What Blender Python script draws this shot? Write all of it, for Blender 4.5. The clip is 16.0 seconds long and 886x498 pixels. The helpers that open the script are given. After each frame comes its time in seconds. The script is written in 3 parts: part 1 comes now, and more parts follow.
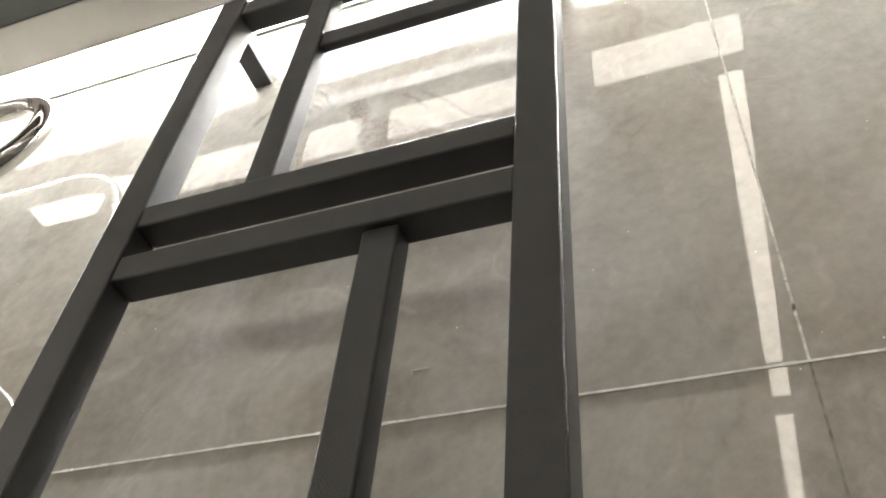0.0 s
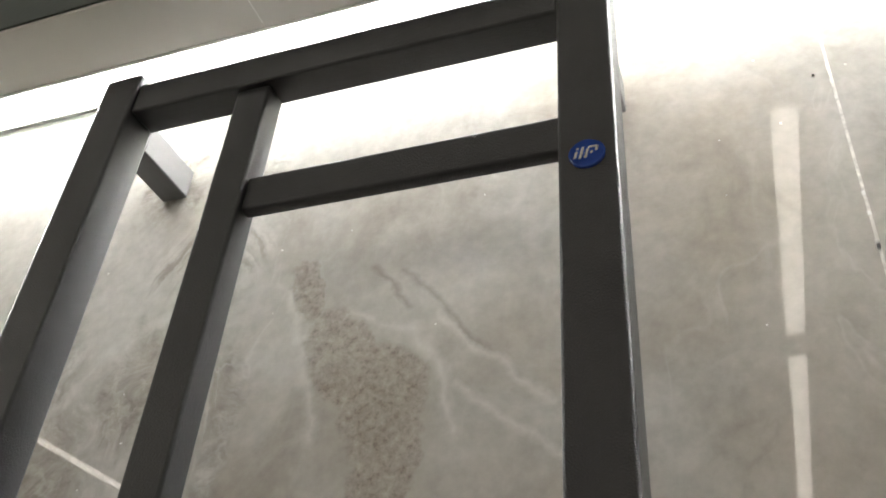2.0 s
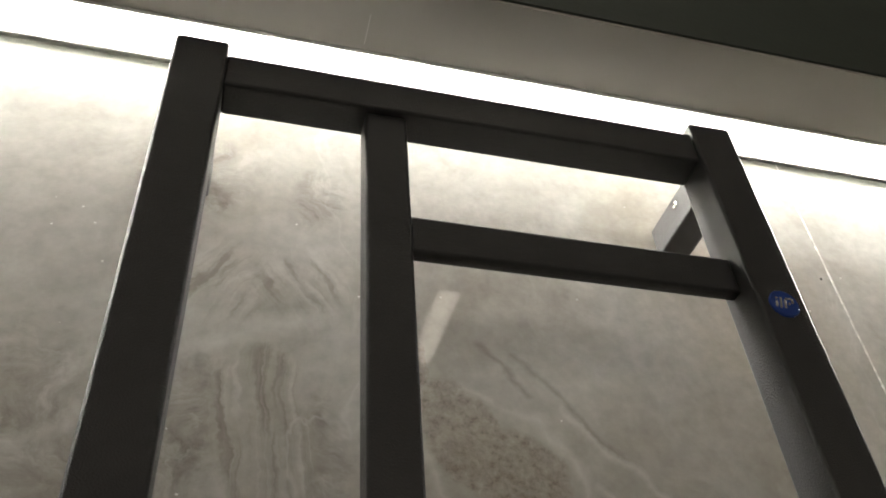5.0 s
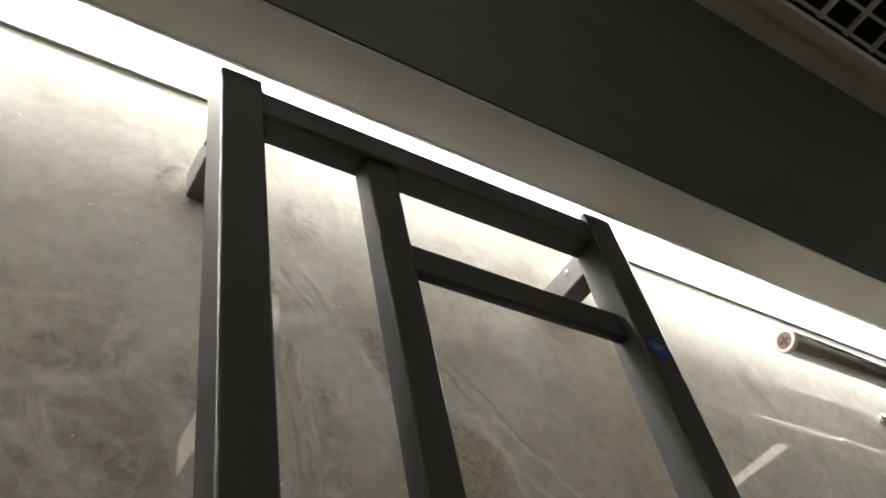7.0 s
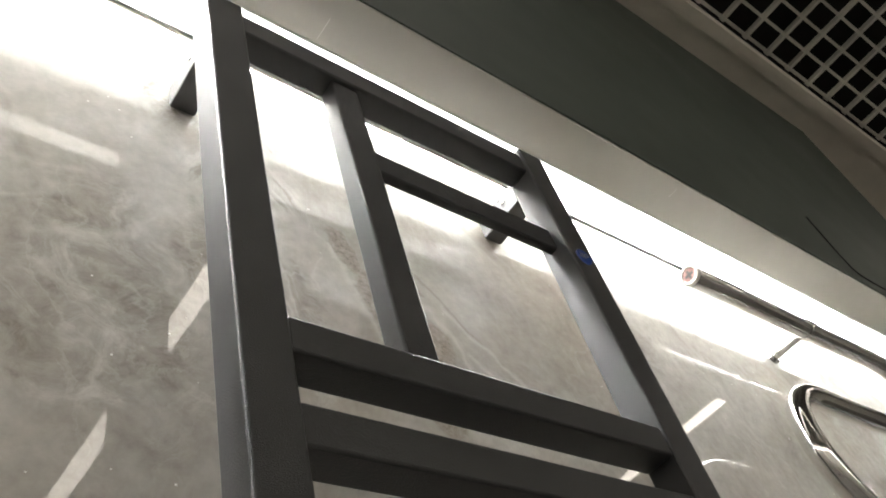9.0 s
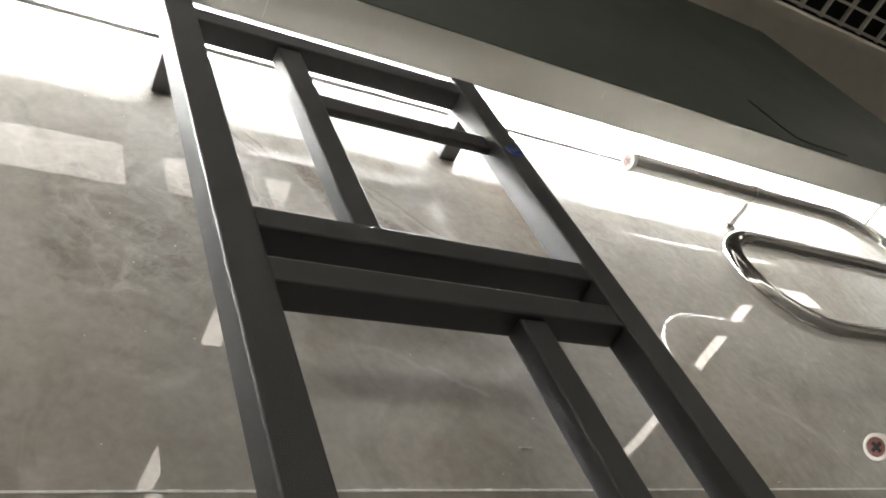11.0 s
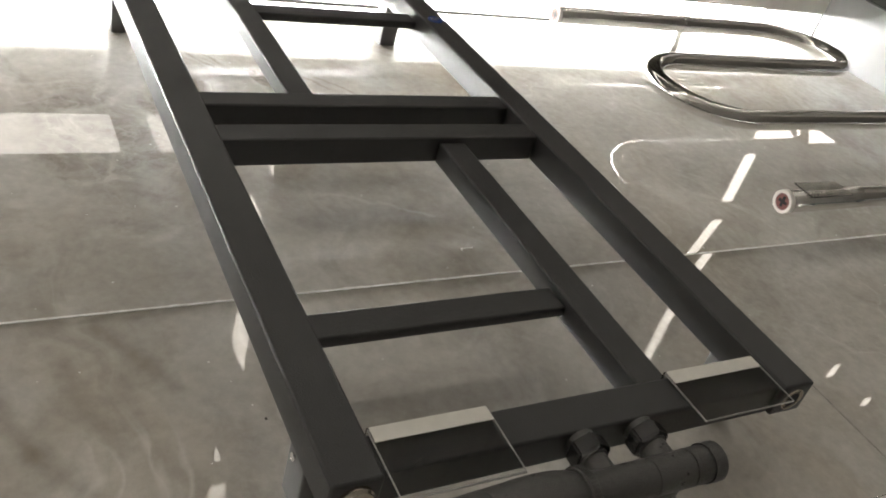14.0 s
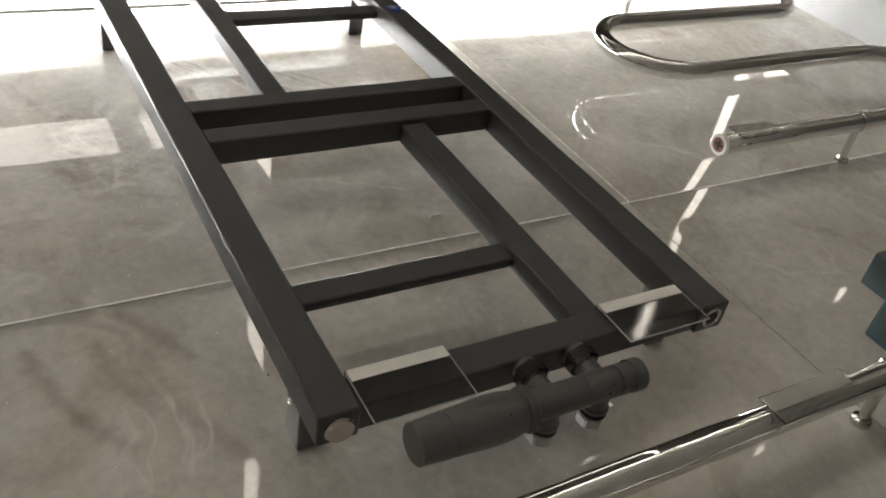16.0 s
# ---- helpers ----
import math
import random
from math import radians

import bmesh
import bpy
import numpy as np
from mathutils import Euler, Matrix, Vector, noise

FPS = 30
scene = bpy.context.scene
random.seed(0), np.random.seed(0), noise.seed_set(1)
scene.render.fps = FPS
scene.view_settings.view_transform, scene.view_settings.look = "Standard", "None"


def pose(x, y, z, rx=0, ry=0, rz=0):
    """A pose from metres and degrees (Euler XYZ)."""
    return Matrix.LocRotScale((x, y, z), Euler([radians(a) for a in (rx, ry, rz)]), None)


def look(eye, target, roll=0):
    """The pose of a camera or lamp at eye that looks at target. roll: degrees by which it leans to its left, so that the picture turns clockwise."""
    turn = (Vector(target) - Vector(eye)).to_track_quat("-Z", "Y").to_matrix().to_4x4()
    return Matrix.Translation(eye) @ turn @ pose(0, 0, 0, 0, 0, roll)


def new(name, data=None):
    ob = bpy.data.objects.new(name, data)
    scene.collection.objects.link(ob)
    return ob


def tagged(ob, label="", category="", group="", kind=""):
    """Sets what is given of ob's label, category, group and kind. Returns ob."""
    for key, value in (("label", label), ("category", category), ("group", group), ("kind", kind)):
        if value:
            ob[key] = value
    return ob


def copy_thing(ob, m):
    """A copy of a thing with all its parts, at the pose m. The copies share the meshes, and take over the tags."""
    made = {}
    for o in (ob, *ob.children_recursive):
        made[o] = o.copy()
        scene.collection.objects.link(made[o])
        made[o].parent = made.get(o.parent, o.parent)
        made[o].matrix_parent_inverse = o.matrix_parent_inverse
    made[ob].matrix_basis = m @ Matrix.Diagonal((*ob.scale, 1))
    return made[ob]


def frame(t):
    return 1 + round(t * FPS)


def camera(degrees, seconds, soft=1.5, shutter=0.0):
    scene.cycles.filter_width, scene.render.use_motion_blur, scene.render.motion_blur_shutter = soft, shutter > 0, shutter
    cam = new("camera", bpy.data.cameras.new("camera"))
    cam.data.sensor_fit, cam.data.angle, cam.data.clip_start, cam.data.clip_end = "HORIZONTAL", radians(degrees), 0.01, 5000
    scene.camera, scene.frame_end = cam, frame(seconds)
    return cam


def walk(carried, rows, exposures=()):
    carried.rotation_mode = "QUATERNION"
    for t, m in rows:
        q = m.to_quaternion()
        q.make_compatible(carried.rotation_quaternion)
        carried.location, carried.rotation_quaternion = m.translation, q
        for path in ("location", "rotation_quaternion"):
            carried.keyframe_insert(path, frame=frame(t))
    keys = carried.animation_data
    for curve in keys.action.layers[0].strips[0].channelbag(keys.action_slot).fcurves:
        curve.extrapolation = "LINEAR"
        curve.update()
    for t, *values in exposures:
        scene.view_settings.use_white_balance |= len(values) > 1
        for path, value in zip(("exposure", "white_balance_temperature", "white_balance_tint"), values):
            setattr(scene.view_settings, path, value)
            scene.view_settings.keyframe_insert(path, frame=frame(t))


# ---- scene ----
cam = camera(54.8, 16.0, soft=1.85)
PATH = [
    (0, (0.484, -0.357, -0.069), (-0.1, 0.918, 1.357), 6.3),
    (0.5, (0.532, -0.394, 0.043), (-0.173, 0.942, 1.354), 1.7),
    (1, (0.537, -0.372, 0.16), (-0.203, 0.995, 1.418), 1.5),
    (1.5, (0.511, -0.357, 0.267), (-0.234, 1.027, 1.503), 4.7),
    (2, (0.447, -0.346, 0.348), (-0.176, 1.149, 1.52), 4.9),
    (2.5, (0.378, -0.353, 0.379), (0.031, 1.22, 1.566), 1.2),
    (3, (0.31, -0.367, 0.381), (0.206, 1.243, 1.563), -1.5),
    (3.5, (0.269, -0.359, 0.373), (0.401, 1.232, 1.578), -4.3),
    (4, (0.19, -0.334, 0.376), (0.408, 1.188, 1.656), -4.0),
    (6.5, (-0.081, -0.349, 0.276), (0.778, 0.798, 1.671), -11.2),
    (7, (-0.129, -0.328, 0.246), (0.819, 0.697, 1.679), -14.6),
    (7.5, (-0.161, -0.302, 0.216), (0.916, 0.619, 1.627), -18.1),
    (8, (-0.189, -0.275, 0.197), (0.9, 0.616, 1.619), -18.4),
    (8.5, (-0.19, -0.265, 0.169), (0.903, 0.607, 1.599), -18.6),
    (9, (-0.177, -0.292, 0.125), (0.923, 0.597, 1.539), -19.6),
    (9.5, (-0.167, -0.305, 0.073), (0.918, 0.59, 1.495), -23.2),
    (12, (-0.185, -0.365, -0.129), (0.843, 0.6, 1.289), -28.7),
    (12.5, (-0.182, -0.365, -0.15), (0.84, 0.613, 1.264), -28.5),
    (13, (-0.188, -0.38, -0.2), (0.839, 0.628, 1.189), -29.9),
    (13.5, (-0.183, -0.381, -0.248), (0.832, 0.676, 1.113), -33.3),
    (14, (-0.163, -0.378, -0.265), (0.802, 0.728, 1.094), -35.3),
    (14.5, (-0.168, -0.328, -0.273), (0.805, 0.768, 1.087), -38.1),
    (15, (-0.169, -0.333, -0.297), (0.86, 0.721, 1.055), -42.1),
    (15.5, (-0.169, -0.386, -0.339), (0.846, 0.695, 1.003), -42.6),
    (16, (-0.178, -0.455, -0.362), (0.749, 0.725, 0.96), -38.9),
]
EXPOSE = [(0, 1.85, 6400, 10), (0.5, 1.67, 6300, 10), (1.5, 1.39, 6250, 10), (2, 1.25, 6300, 10), (2.5, 0.75, 6350, 10), (3, 0.45, 6430, 10), (3.5, 0.22, 6450, 10), (4, 0.53, 6600, 10), (7, 0.3, 6620, 10), (7.5, 0.59, 6520, 10), (8, 1.0, 6420, 10), (9, 1.39, 6300, 10), (12, 1.42, 6250, 10), (14.5, 1.57, 6330, 10), (16, 1.49, 6330, 10)]
walk(cam, [(t, look(eye, target, roll)) for t, eye, target, roll in PATH], EXPOSE)

# ---- plan, in metres: x along the tiled wall, y into it, z up; the dark towel rail's lower left front corner is the origin ----
WALL = 0.0905          # face of the tiles
LEDGE = 0.927         # top edge of the tiles
SOFFIT = 0.885        # underside of the dropped front of the niche
FRONT = -0.042        # green face above and beside the niche
INNER = 0.018         # back edge of the dropped front
SIDE = 1.40           # right cheek of the niche
CEIL = 1.74
FLOOR = -1.05
GREEN_END = 1.80

# ---- world and light ----
world = bpy.data.worlds.new("world")
scene.world = world
world.use_nodes = True
world.node_tree.nodes["Background"].inputs[0].default_value = (0.02, 0.02, 0.021, 1)
LED_POWER = 60.0
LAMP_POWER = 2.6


# ---- materials ----
def nodes_of(name):
    m = bpy.data.materials.new(name)
    m.use_nodes = True
    nt = m.node_tree
    return m, nt, nt.nodes, nt.links, nt.nodes["Principled BSDF"]


def ramp(nd, stops):
    r = nd.new("ShaderNodeValToRGB")
    els = r.color_ramp.elements
    while len(els) < len(stops):
        els.new(0.5)
    for e, (p, c) in zip(els, stops):
        e.position, e.color = p, (*c, 1) if len(c) == 3 else c
    return r


def tex(nd, ln, kind, scale, detail=4.0, rough=0.55, dist=0.0, vec=None):
    n = nd.new(kind)
    n.inputs["Scale"].default_value = scale
    if kind == "ShaderNodeTexNoise":
        n.inputs["Detail"].default_value = detail
        n.inputs["Roughness"].default_value = rough
        n.inputs["Distortion"].default_value = dist
    if vec is not None:
        ln.new(vec, n.inputs["Vector"])
    return n


def plain(name, colour, rough=0.5, metal=0.0, vary=0.12, scale=40.0, bump=0.1, bump_scale=400.0, coat=0.0, spec=0.5):
    """A painted or plastic surface with uneven tone, uneven gloss and fine relief."""
    m, nt, nd, ln, p = nodes_of(name)
    co = nd.new("ShaderNodeTexCoord").outputs["Object"]
    n = tex(nd, ln, "ShaderNodeTexNoise", scale, vec=co)
    lo = tuple(c * (1 - vary) for c in colour)
    hi = tuple(min(1, c * (1 + vary)) for c in colour)
    r = ramp(nd, [(0.3, lo), (0.7, hi)])
    ln.new(n.outputs["Fac"], r.inputs[0])
    ln.new(r.outputs[0], p.inputs["Base Color"])
    g = ramp(nd, [(0.3, (rough * 0.85,) * 3), (0.7, (min(1, rough * 1.15),) * 3)])
    n2 = tex(nd, ln, "ShaderNodeTexNoise", scale * 0.3, vec=co)
    ln.new(n2.outputs["Fac"], g.inputs[0])
    ln.new(g.outputs[0], p.inputs["Roughness"])
    p.inputs["Metallic"].default_value = metal
    p.inputs["Coat Weight"].default_value = coat
    p.inputs["Specular IOR Level"].default_value = spec
    if bump:
        b = nd.new("ShaderNodeBump")
        b.inputs["Strength"].default_value = bump
        b.inputs["Distance"].default_value = 0.001
        n3 = tex(nd, ln, "ShaderNodeTexNoise", bump_scale, 2.0, vec=co)
        ln.new(n3.outputs["Fac"], b.inputs["Height"])
        ln.new(b.outputs[0], p.inputs["Normal"])
    return m


def glow(name, colour, power):
    m, nt, nd, ln, p = nodes_of(name)
    p.inputs["Base Color"].default_value = (0.8, 0.8, 0.8, 1)
    p.inputs["Emission Color"].default_value = (*colour, 1)
    p.inputs["Emission Strength"].default_value = power
    return m


def marble():
    """Polished grey-brown stone-look porcelain: cloudy ground, brown speckled patches, pale veins and brush-like sweeps."""
    m, nt, nd, ln, p = nodes_of("polished_stone_tile")
    geo = nd.new("ShaderNodeNewGeometry").outputs["Position"]

    def mix(fac, a, b, mode="MIX"):
        x = nd.new("ShaderNodeMix")
        x.data_type, x.blend_type = "RGBA", mode
        for sock, v in ((x.inputs[0], fac), (x.inputs[6], a), (x.inputs[7], b)):
            if isinstance(v, (int, float)):
                sock.default_value = v
            elif isinstance(v, tuple):
                sock.default_value = (*v, 1)
            else:
                ln.new(v, sock)
        return x.outputs[2]

    def calc(op, a, b=None, c=None):
        x = nd.new("ShaderNodeMath")
        x.operation = op
        x.use_clamp = op in ("MULTIPLY_ADD",)
        for sock, v in zip(x.inputs, (a, b, c)):
            if isinstance(v, (int, float)):
                sock.default_value = v
            elif v is not None:
                ln.new(v, sock)
        return x.outputs[0]

    def shifted(scale3, amount, wscale):
        w = tex(nd, ln, "ShaderNodeTexNoise", wscale, 3.0, vec=geo)
        v = nd.new("ShaderNodeVectorMath")
        v.operation = "MULTIPLY_ADD"
        ln.new(w.outputs["Color"], v.inputs[0])
        v.inputs[1].default_value = (amount,) * 3
        ln.new(geo, v.inputs[2])
        k = nd.new("ShaderNodeMapping")
        k.inputs["Scale"].default_value = scale3
        k.inputs["Rotation"].default_value = (0, radians(28), 0)
        ln.new(v.outputs[0], k.inputs["Vector"])
        return k.outputs[0] if scale3 != (1, 1, 1) else v.outputs[0]

    def mask(fac, lo, hi):
        a, b = ((0, 0, 0), (1, 1, 1)) if lo < hi else ((1, 1, 1), (0, 0, 0))
        r = ramp(nd, [(min(lo, hi), a), (max(lo, hi), b)])
        ln.new(fac, r.inputs[0])
        return r.outputs[0]

    bent = shifted((1, 1, 1), 0.16, 5.0)
    drawn = shifted((1.7, 1, 0.9), 0.26, 4.0)
    fold = shifted((1.5, 1, 0.9), 0.30, 3.0)
    cloud = tex(nd, ln, "ShaderNodeTexNoise", 4.5, 5.0, 0.55, 0.4, bent)
    base = ramp(nd, [(0.3, (0.39, 0.365, 0.328)), (0.5, (0.48, 0.458, 0.42)), (0.7, (0.57, 0.553, 0.515))])
    ln.new(cloud.outputs["Fac"], base.inputs[0])
    col = base.outputs[0]
    tint = tex(nd, ln, "ShaderNodeTexNoise", 3.0, 4.0, 0.55, 0.5, fold)
    col = mix(calc("MULTIPLY", mask(tint.outputs["Fac"], 0.48, 0.66), 0.55), col, (0.46, 0.405, 0.335))
    pool = tex(nd, ln, "ShaderNodeTexNoise", 7.0, 6.0, 0.6, 0.6, fold)
    col = mix(calc("MULTIPLY", mask(pool.outputs["Fac"], 0.54, 0.68), 0.45), col, (0.60, 0.59, 0.565))
    col = mix(calc("MULTIPLY", mask(pool.outputs["Fac"], 0.45, 0.32), 0.5), col, (0.31, 0.28, 0.24))
    # soft brush-like sweeps, light and dark
    sw = tex(nd, ln, "ShaderNodeTexNoise", 9.0, 6.0, 0.58, 0.4, drawn)
    sw2 = tex(nd, ln, "ShaderNodeTexNoise", 6.0, 6.0, 0.56, 0.6, fold)
    rag = tex(nd, ln, "ShaderNodeTexNoise", 26.0, 5.0, 0.6, 0.3, geo)
    area = tex(nd, ln, "ShaderNodeTexNoise", 3.3, 2.0, vec=bent)
    am = mask(area.outputs["Fac"], 0.40, 0.62)
    col = mix(calc("MULTIPLY", calc("MULTIPLY", mask(sw.outputs["Fac"], 0.5, 0.68), am), 0.16), col, (0.66, 0.642, 0.605))
    col = mix(calc("MULTIPLY", calc("MULTIPLY", mask(sw.outputs["Fac"], 0.48, 0.32), am), 0.26), col, (0.25, 0.218, 0.18))
    smoke = mask(calc("ABSOLUTE", calc("SUBTRACT", sw2.outputs["Fac"], 0.5)), 0.05, 0.0)
    col = mix(calc("MULTIPLY", calc("MULTIPLY", smoke, mask(area.outputs["Fac"], 0.66, 0.44)), 0.22), col, (0.58, 0.565, 0.535))
    dusk = mask(calc("ABSOLUTE", calc("SUBTRACT", sw2.outputs["Fac"], 0.60)), 0.035, 0.0)
    col = mix(calc("MULTIPLY", calc("MULTIPLY", dusk, am), 0.24), col, (0.24, 0.212, 0.18))
    # small centred warp for the placed markings
    wob = tex(nd, ln, "ShaderNodeTexNoise", 16.0, 5.0, 0.6, vec=geo)
    near = nd.new("ShaderNodeVectorMath")
    near.operation = "MULTIPLY_ADD"
    ln.new(wob.outputs["Color"], near.inputs[0])
    near.inputs[1].default_value = (0.034, 0.0, 0.034)
    ln.new(geo, near.inputs[2])
    near = near.outputs[0]

    def vec(op, a, b=None):
        x = nd.new("ShaderNodeVectorMath")
        x.operation = op
        for sock, v in zip(x.inputs, (a, b)):
            if isinstance(v, tuple):
                sock.default_value = v
            elif v is not None:
                ln.new(v, sock)
        return x.outputs["Value"] if op in ("LENGTH", "DOT_PRODUCT") else x.outputs[0]

    flat = vec("MULTIPLY", vec("SUBTRACT", near, (0.017, 0.0, 0.017)), (1, 0, 1))

    def spot(x, z, rx, rz, lean=0.0):
        """Distance from a place on the wall, 1 on an ellipse leaning by that angle."""
        k = nd.new("ShaderNodeVectorRotate")
        k.rotation_type = "Y_AXIS"
        k.inputs["Angle"].default_value = radians(lean)
        ln.new(vec("SUBTRACT", flat, (x, 0, z)), k.inputs["Vector"])
        return vec("LENGTH", vec("MULTIPLY", k.outputs[0], (1 / rx, 0, 1 / rz)))

    def stroke(x0, z0, x1, z1, wide):
        """A soft line on the wall from one place to another."""
        d = Vector((x1 - x0, 0, z1 - z0))
        off = vec("SUBTRACT", flat, (x0, 0, z0))
        run = calc("MULTIPLY_ADD", vec("DOT_PRODUCT", off, tuple(d)), 1 / d.length_squared, 0.0)
        foot = nd.new("ShaderNodeVectorMath")
        foot.operation = "SCALE"
        foot.inputs[0].default_value = tuple(d)
        ln.new(run, foot.inputs["Scale"])
        return mask(vec("LENGTH", vec("SUBTRACT", off, foot.outputs[0])), wide, wide * 0.15)

    def streaks(angle, along, across, detail=5.0, bend=near):
        k = nd.new("ShaderNodeVectorRotate")
        k.rotation_type = "Y_AXIS"
        k.inputs["Angle"].default_value = radians(angle)
        ln.new(bend, k.inputs["Vector"])
        return tex(nd, ln, "ShaderNodeTexNoise", 1.0, detail, 0.6, 0.3, vec("MULTIPLY", k.outputs[0], (along, 1.0, across))).outputs["Fac"]

    DEEP_TONE, PALE_TONE = (0.20, 0.168, 0.132), (0.66, 0.645, 0.61)
    # slanting drifts over the whole slab, light and dark
    drift = streaks(38, 3.0, 15.0)
    col = mix(calc("MULTIPLY", mask(drift, 0.52, 0.72), 0.26), col, (0.60, 0.59, 0.565))
    col = mix(calc("MULTIPLY", mask(drift, 0.46, 0.28), 0.30), col, (0.31, 0.282, 0.24))
    feather = calc("MULTIPLY", mask(streaks(38, 9.0, 70.0), 0.50, 0.66), mask(drift, 0.42, 0.56))
    col = mix(calc("MULTIPLY", feather, 0.10), col, PALE_TONE)
    # churned, strongly marbled ground round the left post, and lesser islands of it elsewhere
    churn = tex(nd, ln, "ShaderNodeTexNoise", 24.0, 10.0, 0.70, 0.7, near)
    tone = ramp(nd, [(0.33, (0.185, 0.163, 0.137)), (0.44, (0.335, 0.308, 0.272)), (0.53, (0.43, 0.405, 0.37)), (0.66, (0.64, 0.625, 0.59))])
    ln.new(churn.outputs["Fac"], tone.inputs[0])
    isle = calc("MULTIPLY", mask(area.outputs["Fac"], 0.54, 0.68), 0.40)
    rough_edge = calc("MULTIPLY", calc("SUBTRACT", rag.outputs["Fac"], 0.5), 1.4)
    for x, z, rx, rz, lean in ((-0.035, 0.53, 0.085, 0.15, 0), (0.03, 0.61, 0.032, 0.07, 0), (0.02, 0.80, 0.05, 0.05, 0), (0.11, 0.80, 0.03, 0.035, 0), (0.118, 0.56, 0.018, 0.08, 0)):
        isle = calc("MAXIMUM", isle, mask(calc("ADD", spot(x, z, rx, rz, lean), rough_edge), 1.25, 0.55))
    col = mix(calc("MULTIPLY", isle, 0.78), col, tone.outputs[0])
    ridge = tex(nd, ln, "ShaderNodeTexNoise", 8.0, 7.0, 0.62, 1.0, near)
    thread = mask(calc("ABSOLUTE", calc("SUBTRACT", ridge.outputs["Fac"], 0.5)), 0.022, 0.0)
    col = mix(calc("MULTIPLY", calc("MULTIPLY", thread, isle), 0.32), col, PALE_TONE)
    # combed upright bands under a pale ridge, with feathered strokes above it
    comb = streaks(4, 95.0, 5.0, 3.0)
    combed = mask(calc("ADD", spot(0.083, 0.605, 0.032, 0.062, 6), calc("MULTIPLY", rough_edge, 0.5)), 1.1, 0.8)
    col = mix(calc("MULTIPLY", combed, 0.7), col, (0.44, 0.415, 0.375))
    col = mix(calc("MULTIPLY", calc("MULTIPLY", combed, mask(comb, 0.50, 0.62)), 0.75), col, (0.60, 0.585, 0.55))
    col = mix(calc("MULTIPLY", calc("MULTIPLY", combed, mask(comb, 0.47, 0.36)), 0.60), col, DEEP_TONE)
    for angle, x in ((58, 0.050), (-62, 0.098)):
        fan = streaks(angle, 14.0, 105.0, 4.0)
        reach = mask(calc("ADD", spot(x, 0.712, 0.036, 0.042), calc("MULTIPLY", rough_edge, 0.6)), 1.1, 0.5)
        col = mix(calc("MULTIPLY", calc("MULTIPLY", reach, mask(fan, 0.47, 0.36)), 0.60), col, (0.27, 0.235, 0.195))
        col = mix(calc("MULTIPLY", calc("MULTIPLY", reach, mask(fan, 0.51, 0.62)), 0.55), col, PALE_TONE)
    # brown speckled wedge behind the dark rail
    speck = tex(nd, ln, "ShaderNodeTexNoise", 190.0, 4.0, 0.72, 0.2, vec=geo)
    sm = ramp(nd, [(0.32, (0.14, 0.108, 0.082)), (0.46, (0.31, 0.268, 0.222)), (0.58, (0.39, 0.348, 0.30)), (0.72, (0.50, 0.462, 0.415))])
    ln.new(speck.outputs["Fac"], sm.inputs[0])
    scat = tex(nd, ln, "ShaderNodeTexNoise", 4.6, 6.0, 0.6, 0.3, bent)
    total = calc("MULTIPLY", mask(scat.outputs["Fac"], 0.60, 0.72), 0.5)
    for x, z, rx, rz, lean in ((0.164, 0.672, 0.012, 0.036, 16), (0.196, 0.618, 0.027, 0.040, 20), (0.232, 0.582, 0.032, 0.042, 0), (0.236, 0.530, 0.022, 0.045, -8)):
        total = calc("MAXIMUM", total, mask(calc("ADD", spot(x, z, rx, rz, lean), calc("MULTIPLY", rough_edge, 0.55)), 1.05, 0.85))
    col = mix(calc("MULTIPLY", total, 0.62), col, sm.outputs[0])
    # pale and dark veins bordering the wedge and running off it
    for x0, z0, x1, z1, wide, amount, shade in (
            (0.150, 0.672, 0.168, 0.628, 0.0045, 0.55, PALE_TONE), (0.168, 0.628, 0.183, 0.560, 0.0060, 0.50, PALE_TONE), (0.200, 0.647, 0.246, 0.632, 0.0050, 0.45, PALE_TONE),
            (0.246, 0.632, 0.270, 0.598, 0.0060, 0.55, PALE_TONE), (0.270, 0.598, 0.282, 0.555, 0.0050, 0.55, PALE_TONE), (0.214, 0.686, 0.243, 0.650, 0.0022, 0.45, DEEP_TONE),
            (0.235, 0.680, 0.300, 0.610, 0.0040, 0.40, DEEP_TONE), (0.262, 0.640, 0.340, 0.570, 0.0040, 0.50, PALE_TONE), (0.283, 0.585, 0.345, 0.535, 0.0030, 0.45, PALE_TONE),
            (-0.005, 0.640, 0.044, 0.664, 0.0120, 0.45, PALE_TONE), (0.044, 0.664, 0.105, 0.689, 0.0110, 0.60, PALE_TONE), (0.150, 0.420, 0.260, 0.372, 0.0030, 0.35, PALE_TONE),
            (-0.165, 0.225, -0.140, 0.140, 0.0120, 0.42, DEEP_TONE), (-0.140, 0.140, -0.112, 0.092, 0.0100, 0.38, DEEP_TONE), (-0.110, 0.215, -0.088, 0.125, 0.0120, 0.30, DEEP_TONE),
            (-0.085, 0.250, -0.040, 0.180, 0.0100, 0.35, DEEP_TONE), (-0.060, 0.120, -0.030, 0.060, 0.0140, 0.32, DEEP_TONE),
            (-0.090, 0.575, -0.020, 0.600, 0.0060, 0.45, PALE_TONE), (-0.020, 0.600, 0.004, 0.650, 0.0050, 0.45, PALE_TONE)):
        col = mix(calc("MULTIPLY", stroke(x0, z0, x1, z1, wide), amount), col, shade)
